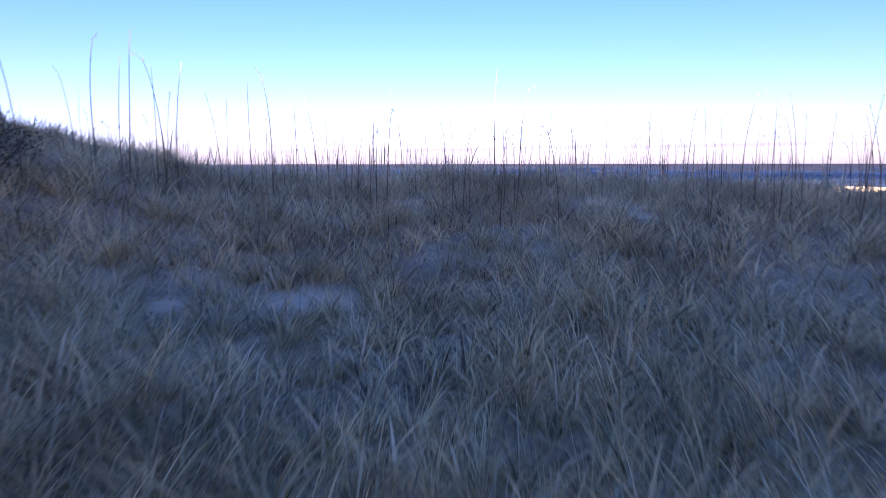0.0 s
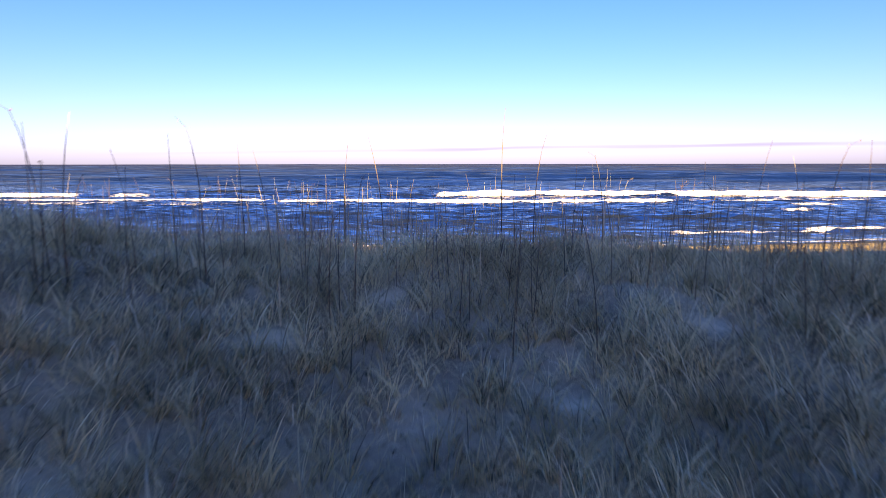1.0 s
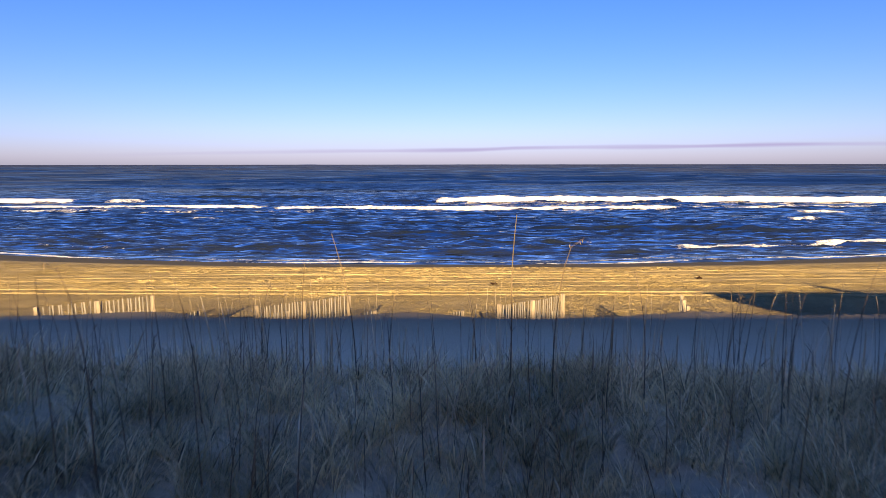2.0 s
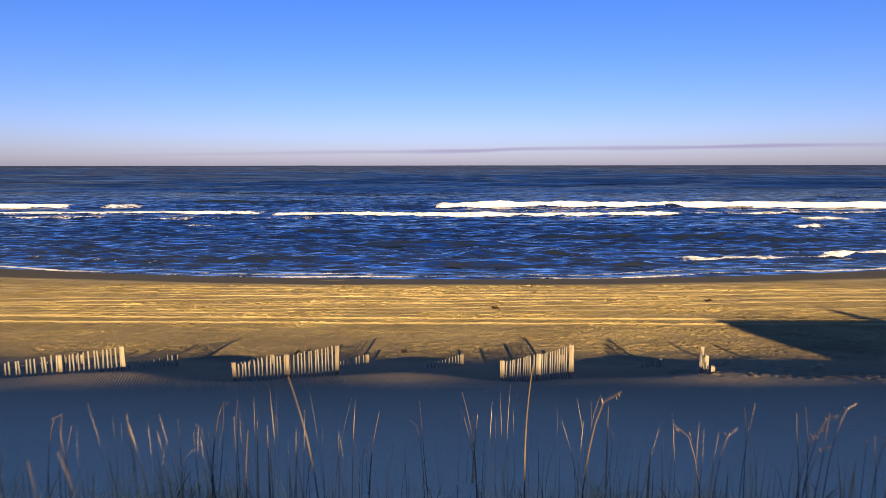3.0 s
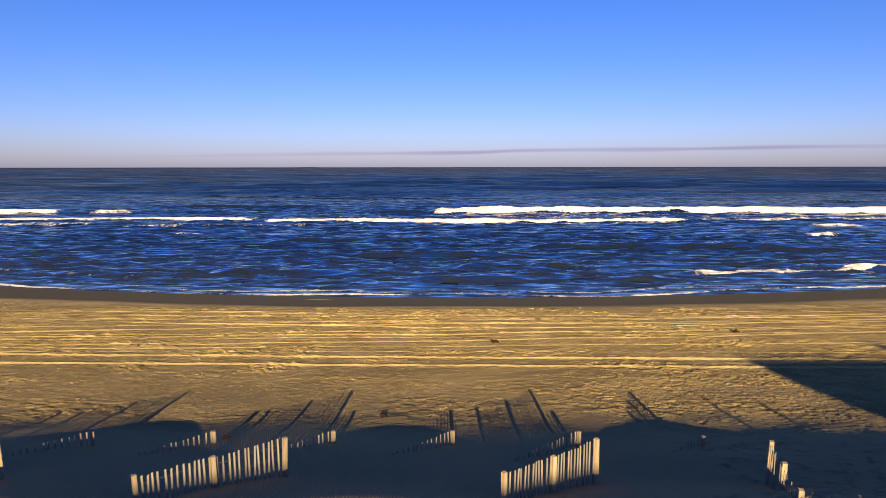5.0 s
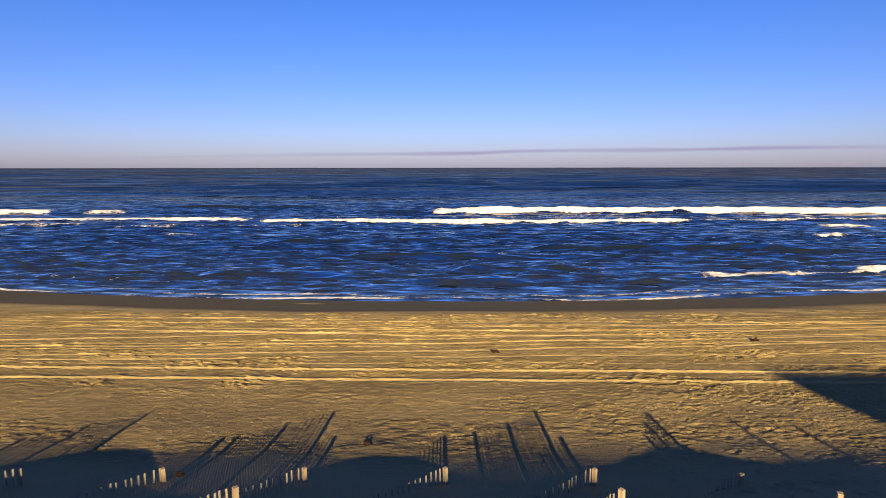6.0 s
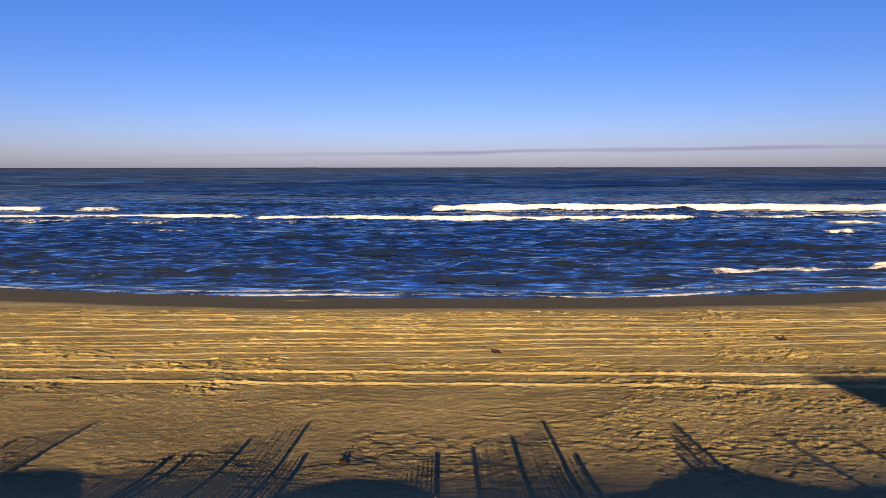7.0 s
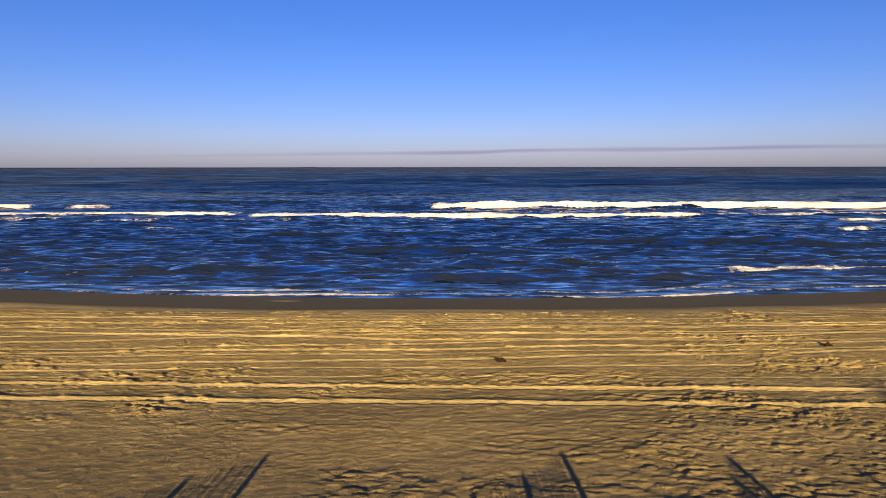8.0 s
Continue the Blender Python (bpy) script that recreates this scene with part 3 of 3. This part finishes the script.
# ---------------------------------------------------------------- debris on the sand
def driftwood(cx, cy, size, seed):
    rng = random.Random(seed)
    base = new("driftwood")
    base.matrix_basis = pose(cx, cy, float(ground_height(cx, cy)), 0, 0, rng.uniform(-20, 20))
    tagged(base, "dark broken driftwood lying on the sand", "driftwood")
    for k in range(4):
        bm = bmesh.new()
        length, r = size * rng.uniform(0.5, 1.0), size * rng.uniform(0.12, 0.2)
        rings = []
        for s in range(7):
            f = s / 6
            c = Vector((length * (f - 0.5), 0.05 * size * math.sin(5 * f + k), r * (1 - 0.5 * f) * 0.8 + (0.05 + 0.09 * k) * size * math.sin(3 * f + k) ** 2))
            rings.append([bm.verts.new(c + Vector((0, math.cos(q), math.sin(q))) * r * (1 - 0.6 * f) * rng.uniform(0.8, 1.2)) for q in np.arange(0, 6.2, 1.047)])
        for p, q in zip(rings, rings[1:]):
            for i in range(6):
                bm.faces.new((p[i], p[(i + 1) % 6], q[(i + 1) % 6], q[i]))
        bm.faces.new(rings[0][::-1]), bm.faces.new(rings[-1])
        bmesh.ops.rotate(bm, verts=bm.verts, matrix=Euler((0, 0, rng.uniform(-0.6, 0.6))).to_matrix())
        bmesh.ops.translate(bm, verts=bm.verts, vec=(rng.uniform(-0.2, 0.2) * size, rng.uniform(-0.12, 0.12) * size, 0))
        part("branch", bm, DRIFT, base)
    return base


driftwood(3.98, 48.2, 0.4, 1)
driftwood(-1.45, 34.2, 0.3, 2)
driftwood(-6.2, 31.2, 0.24, 3)
driftwood(20.0, 50.65, 0.4, 4)


def lump(cx, cy, r, seed):
    rng = random.Random(seed)
    bm = bmesh.new()
    bmesh.ops.create_icosphere(bm, subdivisions=2, radius=r)
    for v in bm.verts:
        v.co *= rng.uniform(0.82, 1.12)
        v.co.z *= 0.75
    me = bpy.data.meshes.new("sand_clod")
    bm.to_mesh(me)
    bm.free()
    me.materials.append(STONE)
    ob = new("sand_clod", me)
    ob.matrix_basis = pose(cx, cy, float(ground_height(cx, cy)) + 0.3 * r)
    return tagged(ob, "pale rounded clod of sand and debris", "clod")


lump(14.6, 29.5, 0.15, 1)
lump(14.2, 29.3, 0.12, 2)


# ---------------------------------------------------------------- dune grass
def blades(name, x, y, rng, low, high, wide, mat, spread_deg=32, az=None, lean=None):
    """Many bent, tapered blades in one mesh."""
    n = len(x)
    z = ground_height(x, y) - 0.02
    h = rng.uniform(low, high, n) * (0.8 + 0.3 * lattice(x * 0.7, y * 0.7, 77))
    az = rng.uniform(0, 2 * np.pi, n) if az is None else az
    lean = np.abs(rng.normal(0, math.radians(spread_deg), n)).clip(0, 1.25) if lean is None else lean
    dx, dy = np.cos(az), np.sin(az)
    side = rng.uniform(0, 2 * np.pi, n)
    sx, sy = np.cos(side), np.sin(side)
    w = rng.uniform(0.5, 1.2, n) * wide * np.where(rng.uniform(0, 1, n) < 0.18, 2.3, 1.0)
    verts = np.zeros((n, 7, 3))
    for k, f in enumerate((0.0, 0.4, 0.75, 1.0)):
        # the blade bends over towards its tip
        out, up = h * f * np.sin(lean) * (0.45 + 0.75 * f), h * f * np.cos(lean * (0.4 + 0.75 * f))
        cx, cy, cz = x + dx * out, y + dy * out, z + up
        ww = w * (1, 0.85, 0.55, 0)[k] / 2
        if k < 3:
            verts[:, 2 * k] = np.stack([cx - sx * ww, cy - sy * ww, cz], -1)
            verts[:, 2 * k + 1] = np.stack([cx + sx * ww, cy + sy * ww, cz], -1)
        else:
            verts[:, 6] = np.stack([cx, cy, cz], -1)
    tris = np.array([(0, 1, 3), (0, 3, 2), (2, 3, 5), (2, 5, 4), (4, 5, 6)])
    faces = (np.arange(n)[:, None, None] * 7 + tris[None]).reshape(-1, 3).astype(np.int32)
    me = bpy.data.meshes.new(name)
    me.vertices.add(n * 7)
    me.vertices.foreach_set("co", verts.astype(np.float32).ravel())
    me.loops.add(faces.size)
    me.loops.foreach_set("vertex_index", faces.ravel())
    me.polygons.add(len(faces))
    me.polygons.foreach_set("loop_start", np.arange(0, faces.size, 3, dtype=np.int32))
    me.update(calc_edges=True)
    me.materials.append(mat)
    return new(name, me)


def make_grass():
    rng = np.random.RandomState(12)
    # dead leaves that lie between the tussocks
    y = rng.uniform(2, 15.3, 34000)
    x = rng.uniform(-1, 1, 34000) * (0.75 * y + 1.5)
    stay = np.ones(len(x))
    for cx, cy, sx, sy in BARE:
        stay = stay * (1 - np.exp(-((((x - cx) / sx) ** 2 + ((y - cy) / sy) ** 2) ** 2)))
    lying = rng.uniform(0, 1, len(x)) < stay
    x, y = x[lying], y[lying]
    ob = blades("dead_leaves", x, y, rng, 0.25, 0.6, 0.013, GRASS, 0, None, rng.uniform(1.0, 1.4, len(x)))
    tagged(ob, "dead grey-tan grass leaves lying between the tussocks", "grass litter", kind="stuff")
    # tussocks, closer where the camera passes and thinner off to the sides
    x, y = rng.uniform(-30, 30, 43000), rng.uniform(-7, 16.2, 43000)
    keep = 0.25 + 0.65 * (1 - step(7, 17, np.abs(x))) * step(-3, 3.5, y)
    grow = 0.25 + 0.75 * step(-0.9, 0.1, fractal(x * 0.8, y * 0.8, 501, 3))
    for cx, cy, sx, sy in BARE:
        grow = grow * (1 - np.exp(-((((x - cx) / sx) ** 2 + ((y - cy) / sy) ** 2) ** 2)))
    front = 1 - step(14.3, 16.2, y + 0.6 * lattice(x * 0.6, y * 0, 15))
    chosen = rng.uniform(0, 1, len(x)) < keep * grow * front
    x, y = x[chosen], y[chosen]
    each = np.where((np.abs(x) < 0.8 * y + 2) & (y > 2), rng.randint(5, 26, len(x)), rng.randint(4, 12, len(x)))
    size = np.repeat(rng.uniform(0.7, 1.15, len(x)), each)
    x, y = np.repeat(x, each), np.repeat(y, each)
    n = len(x)
    az, r = rng.uniform(0, 2 * np.pi, n), 0.075 * np.sqrt(rng.uniform(0, 1, n)) * size
    lean = (0.12 + 6.5 * r + np.abs(rng.normal(0, 0.32, n))).clip(0, 1.35)
    ob = blades("dune_grass", x + r * np.cos(az), y + r * np.sin(az), rng, 0.3, 0.8, 0.0125, GRASS, 0, az + rng.normal(0, 0.5, n), lean)
    return tagged(ob, "dense dry grey-tan beachgrass covering the dune top", "grass", kind="stuff")


make_grass()


# ---------------------------------------------------------------- sea oats
def oat_meshes(seed, height, plume):
    rng = random.Random(seed)
    bm = bmesh.new()
    az, bend = rng.uniform(0, 6.28), rng.uniform(0.01, 0.12) * height
    pts, rings = [], []
    for k in range(11):
        f = k / 10
        o = bend * f**2.4 + (0.09 * max(0, f - 0.88) / 0.12 if plume else 0)
        droop = 0.0 if f < 0.9 or not plume else 0.05 * height * (f - 0.9) * 10
        pts.append(Vector((math.cos(az) * o + 0.012 * math.sin(6 * f + seed), math.sin(az) * o, height * f - droop)))
    for k, p in enumerate(pts):
        r = 0.01 * (1 - 0.7 * k / 10)
        rings.append([bm.verts.new(p + Vector((r * math.cos(q), r * math.sin(q), 0))) for q in (0, 2.09, 4.19)])
    for a, b in zip(rings, rings[1:]):
        for i in range(3):
            bm.faces.new((a[i], a[(i + 1) % 3], b[(i + 1) % 3], b[i]))
    # dry leaves that curl off the stem
    for k in range(rng.randint(1, 4)):
        p, q, length = pts[rng.randint(1, 6)], rng.uniform(0, 6.28), rng.uniform(0.15, 0.45)
        prev = None
        for s in range(6):
            f = s / 5
            c = p + Vector((math.cos(q), math.sin(q), 0)) * length * f * 0.6 + Vector((0, 0, length * (0.9 * f - 0.9 * f * f)))
            w = Vector((-math.sin(q), math.cos(q), 0)) * 0.005 * (1 - 0.85 * f)
            pair = (bm.verts.new(c - w), bm.verts.new(c + w))
            if prev:
                bm.faces.new((prev[0], prev[1], pair[1], pair[0]))
            prev = pair
    stem = bpy.data.meshes.new("stem")
    bm.to_mesh(stem)
    bm.free()
    stem.materials.append(OAT)
    if not plume:
        return stem, None
    bm = bmesh.new()
    for k in range(plume):
        f = rng.uniform(0.82, 1.0)
        i = min(9, int(f * 10))
        p = pts[i].lerp(pts[i + 1], f * 10 - i)
        q, s = rng.uniform(0, 6.28), rng.uniform(0.01, 0.019)
        d = Vector((math.cos(q) * 0.25, math.sin(q) * 0.25, 1)).normalized()
        side = d.orthogonal().normalized() * s * 0.33
        c = p + d * s * 0.6 + Vector((rng.gauss(0, 0.02), rng.gauss(0, 0.02), -abs(rng.gauss(0, 0.015))))
        v = [bm.verts.new(c - d * s), bm.verts.new(c + side), bm.verts.new(c + d * s), bm.verts.new(c - side), bm.verts.new(c + d.cross(side) * 0.8)]
        for f3 in ((0, 1, 4), (1, 2, 4), (2, 3, 4), (3, 0, 4), (0, 3, 2, 1)):
            bm.faces.new([v[i] for i in f3])
    head = bpy.data.meshes.new("seed_head")
    bm.to_mesh(head)
    bm.free()
    head.materials.append(SEED)
    return stem, head


def sea_oat(meshes, x, y, height, built, turn, lean):
    ob = new("sea_oat")
    ob.matrix_basis = pose(x, y, float(ground_height(x, y)) - 0.03, lean[0], lean[1], turn) @ Matrix.Scale(height / built, 4)
    ob.empty_display_size = 0.1
    plume = meshes[1] is not None
    tagged(ob, "tall dry sea oat stalk with seed head on dune crest" if plume else "thin bare dry sea oat stalk on dune crest", "sea oat", "sea oats along the dune crest")
    shared("stem", meshes[0], ob, Matrix())
    if plume:
        tagged(shared("seed_head", meshes[1], ob, Matrix()), kind="stuff")
    return ob


def make_oats():
    rng = random.Random(5)
    kinds = [(oat_meshes(s, 1.8, p), 1.8) for s, p in enumerate((0, 5, 9, 14, 0, 16, 6, 11, 0, 12))]
    # the tallest stalks: across, out to sea, height of the tip
    tall = [(1.15, 13.6, 10.9), (1.75, 13.7, 10.7), (1.35, 13.0, 9.8), (-0.95, 14.0, 10.6), (-1.6, 13.5, 10.3), (2.95, 13.5, 10.3), (4.6, 13.2, 10.0), (5.4, 13.2, 10.35), (6.1, 13.0, 10.1), (6.5, 13.0, 10.5), (7.2, 13.0, 10.35),
            (7.7, 13.0, 10.35), (8.4, 13.0, 10.2), (9.4, 13.0, 10.1), (2.3, 13.0, 9.95), (-2.75, 13.0, 10.3), (-3.2, 13.0, 10.3), (-3.35, 11.8, 10.75), (-3.8, 11.8, 10.4), (-4.35, 11.7, 10.2), (-4.85, 10.9, 10.65),
            (-5.0, 10.8, 10.9), (-5.1, 10.7, 10.5), (-5.5, 10.5, 11.05), (-5.75, 10.7, 10.7), (-5.95, 10.2, 11.2), (-6.2, 10.3, 10.1), (-6.5, 9.2, 10.85), (-6.6, 9.1, 10.5)]
    tall = [(x, y, top - float(ground_height(x, y))) for x, y, top in tall]
    places = list(tall)
    places += [(rng.uniform(-9.2, -4.6), rng.uniform(8.6, 11.0), rng.uniform(0.9, 2.0)) for _ in range(26)]
    for _ in range(75):
        x, y = rng.uniform(-8.5, 9.5), rng.uniform(9.8, 12.8)
        places.append((x, y, rng.uniform(9.15, 9.95) - float(ground_height(x, y))))
    while len(places) < 300:
        x = rng.uniform(-12, 13)
        y = rng.choice((rng.uniform(9.5, 15.2), rng.gauss(15.1, 0.7), rng.gauss(15.0, 0.6), rng.gauss(15.2, 0.6)))
        if abs(x) < 0.8 * y + 1 and y < 16.4:
            h = rng.uniform(0.8, 1.75) if rng.random() < 0.7 else rng.uniform(1.5, 2.2)
            for _ in range(rng.choice((1, 1, 2, 3)) if y > 13.3 else 1):
                x, y = x + rng.gauss(0, 0.1), y + rng.gauss(0, 0.1)
                places.append((x, y, rng.uniform(9.15, 9.8) - float(ground_height(x, y)) if y > 13.3 else h))
    for k, (x, y, h) in enumerate(places):
        meshes, built = kinds[(0, 1, 4, 8)[k % 4] if k < len(tall) or (y > 13.3 and rng.random() < 0.75) else rng.randrange(len(kinds))]
        sway = 0.4 if k < len(tall) else 0.8
        sea_oat(meshes, x, y, h, built, rng.uniform(0, 360), (rng.gauss(0, 2.2) * sway, rng.gauss(1, 3) * sway))
    stalk = sea_oat(kinds[0][0], 1.13, 20.4, 0.55, 1.8, 20, (3, 10))
    tagged(stalk, "short bare dead stalk standing alone in sand", "stalk")


make_oats()


def make_stems():
    rng = np.random.RandomState(33)
    y = np.concatenate([rng.normal(14.5, 0.7, 1100), rng.uniform(5, 14, 260), rng.normal(13.2, 1.2, 1300)]).clip(7, 16.3)
    x = rng.uniform(-1, 1, len(y)) * (0.8 * y + 1)
    ob = blades("beachgrass_stems", x, y, rng, 0.35, 1.15, 0.012, STRAW, 9)
    # flowering culms that stand into the low sun on the seaward side
    knots = 12.5 - 17 * rng.uniform(0, 1, 110) ** 1.3
    xc = np.repeat(knots, 3) + rng.normal(0, 0.1, 330)
    yc = np.repeat(rng.normal(15.2, 0.5, 110), 3) + rng.normal(0, 0.1, 330)
    culms = blades("grass_culms", xc, yc, rng, 1.2, 1.85, 0.014, STRAW, 6)
    tagged(culms, "pale straw grass culms standing on the seaward dune edge", "grass", kind="stuff")
    return tagged(ob, "thin upright dry grass stems on the dune crest", "grass", kind="stuff")


make_stems()


def shrub(cx, cy, size, seed):
    """A small wind-clipped evergreen shrub: a few stems and a crown of many leaves."""
    rng = random.Random(seed)
    base = new("shrub")
    base.matrix_basis = pose(cx, cy, float(ground_height(cx, cy)) - 0.03)
    tagged(base, "small dark green wind-clipped shrub in the dune grass", "shrub")
    bm, crown = bmesh.new(), bmesh.new()
    for k in range(9):
        tip = Vector((rng.gauss(0, 0.3), rng.gauss(0, 0.3), rng.uniform(0.6, 1.0))) * size
        rings = []
        for s in range(4):
            c, r = tip * (s / 3) + Vector((0, 0, 0.05 * math.sin(s))), 0.014 * size * (1 - 0.7 * s / 3)
            rings.append([bm.verts.new(c + Vector((r * math.cos(q), r * math.sin(q), 0))) for q in (0, 2.09, 4.19)])
        for a, b in zip(rings, rings[1:]):
            for i in range(3):
                bm.faces.new((a[i], a[(i + 1) % 3], b[(i + 1) % 3], b[i]))
        for leaf in range(110):
            c = tip * rng.uniform(0.45, 1.08) + Vector((rng.gauss(0, 0.11), rng.gauss(0, 0.11), rng.gauss(0, 0.1))) * size
            d = Vector((rng.gauss(0, 1), rng.gauss(0, 1), rng.gauss(0.4, 0.8))).normalized() * rng.uniform(0.025, 0.05)
            w = d.orthogonal().normalized() * 0.011
            crown.faces.new([crown.verts.new(p) for p in (c - d, c + w, c + d, c - w)])
    part("stem", bm, DRIFT, base)
    tagged(part("crown", crown, LEAF, base), kind="stuff")


shrub(-6.9, 8.9, 1.15, 3)
shrub(-8.0, 9.4, 1.3, 4)


def access_post(x, y, top):
    """A squared timber that marks the beach access beside the dune grass."""
    z = float(ground_height(x, y)) - 0.4
    ob = new("access_post", post_mesh("access_post", 0.16, top - z, int(x * 10), 0.01, POST))
    ob.matrix_basis = pose(x, y, z)
    return tagged(ob, "weathered squared timber post at the beach access", "post", "posts of the beach access")


access_post(11.75, 13.0, 10.54)
access_post(13.7, 13.0, 10.4)


# ---------------------------------------------------------------- beach houses behind the dune, which throw their shadow over it
def beach_house(x0, x1, y0, y1, ridge, label, chimney=None):
    house = new("beach_house")
    mid = (x0 + x1) / 2
    ground = 6.0
    house.matrix_basis = pose(mid, (y0 + y1) / 2, ground)
    tagged(house, label, "house", "beach houses behind the dune")
    w, d, eave, top = (x1 - x0) / 2, (y1 - y0) / 2, ridge - ground - 1.6, ridge - ground
    bm = bmesh.new()
    box(bm, -w, w, -d, d, 2.4, eave)
    part("wall", bm, SIDING, house, "grey horizontal siding")
    bm = bmesh.new()
    lo = [bm.verts.new(p) for p in ((-w, -d - 0.6, eave), (w, -d - 0.6, eave), (w, d + 0.6, eave), (-w, d + 0.6, eave))]
    hi = [bm.verts.new((-w, 0, top)), bm.verts.new((w, 0, top))]
    for f in ((lo[0], lo[1], hi[1], hi[0]), (lo[2], lo[3], hi[0], hi[1]), (lo[3], lo[0], hi[0]), (lo[1], lo[2], hi[1]), (lo[3], lo[2], lo[1], lo[0])):
        bm.faces.new(f)
    part("roof", bm, SHINGLE, house, "dark shingle gable roof")
    for i in range(int(2 * w / 4) + 1):
        for sy in (-d + 0.3, d - 0.3):
            bm = bmesh.new()
            px = -w + 0.3 + i * (2 * w - 0.6) / int(2 * w / 4)
            box(bm, px - 0.15, px + 0.15, sy - 0.15, sy + 0.15, -0.6, 2.42)
            part("piling", bm, POST, house)
    for floor in (0, 1, 2):
        for i in range(int(2 * w / 3.2)):
            px, pz = -w + 1.8 + i * 3.2, 3.6 + floor * 3.0
            if pz + 1.5 > eave:
                continue
            bm = bmesh.new()
            box(bm, px - 0.62, px + 0.62, d + 0.003, d + 0.06, pz - 0.1, pz + 1.5)
            win = part("window", bm, TRIM, house, "white framed window")
            bm = bmesh.new()
            box(bm, px - 0.52, px + 0.52, d + 0.064, d + 0.07, pz, pz + 1.4)
            part("pane", bm, GLASS, win)
    if chimney:
        cx, cz = chimney
        bm = bmesh.new()
        box(bm, cx - mid - 0.45, cx - mid + 0.45, -0.45, 0.45, eave - 2, cz - ground)
        part("chimney", bm, BRICK, house, "red brick chimney")
    return house


def sun_line(y, z0):
    """The height at y of the ray of the sun that passes z0 at y = 0."""
    return z0 - y * math.tan(radians(SUN_ELEVATION))


beach_house(-8.5, 18.0, -33, -22, sun_line(-27.5, 13.42), "long grey three-storey beach house on pilings")
beach_house(-36, -7.5, -36, -25, sun_line(-30.5, 13.42), "wide grey beach house on pilings")
beach_house(-62, -36.5, -34, -24, sun_line(-29, 12.6), "grey beach house on pilings with gable roof")
beach_house(17.0, 44, -31, -20, sun_line(-25.5, 15.35), "tall grey beach house with brick chimney", (26.9, sun_line(-25.5, 16.05)))
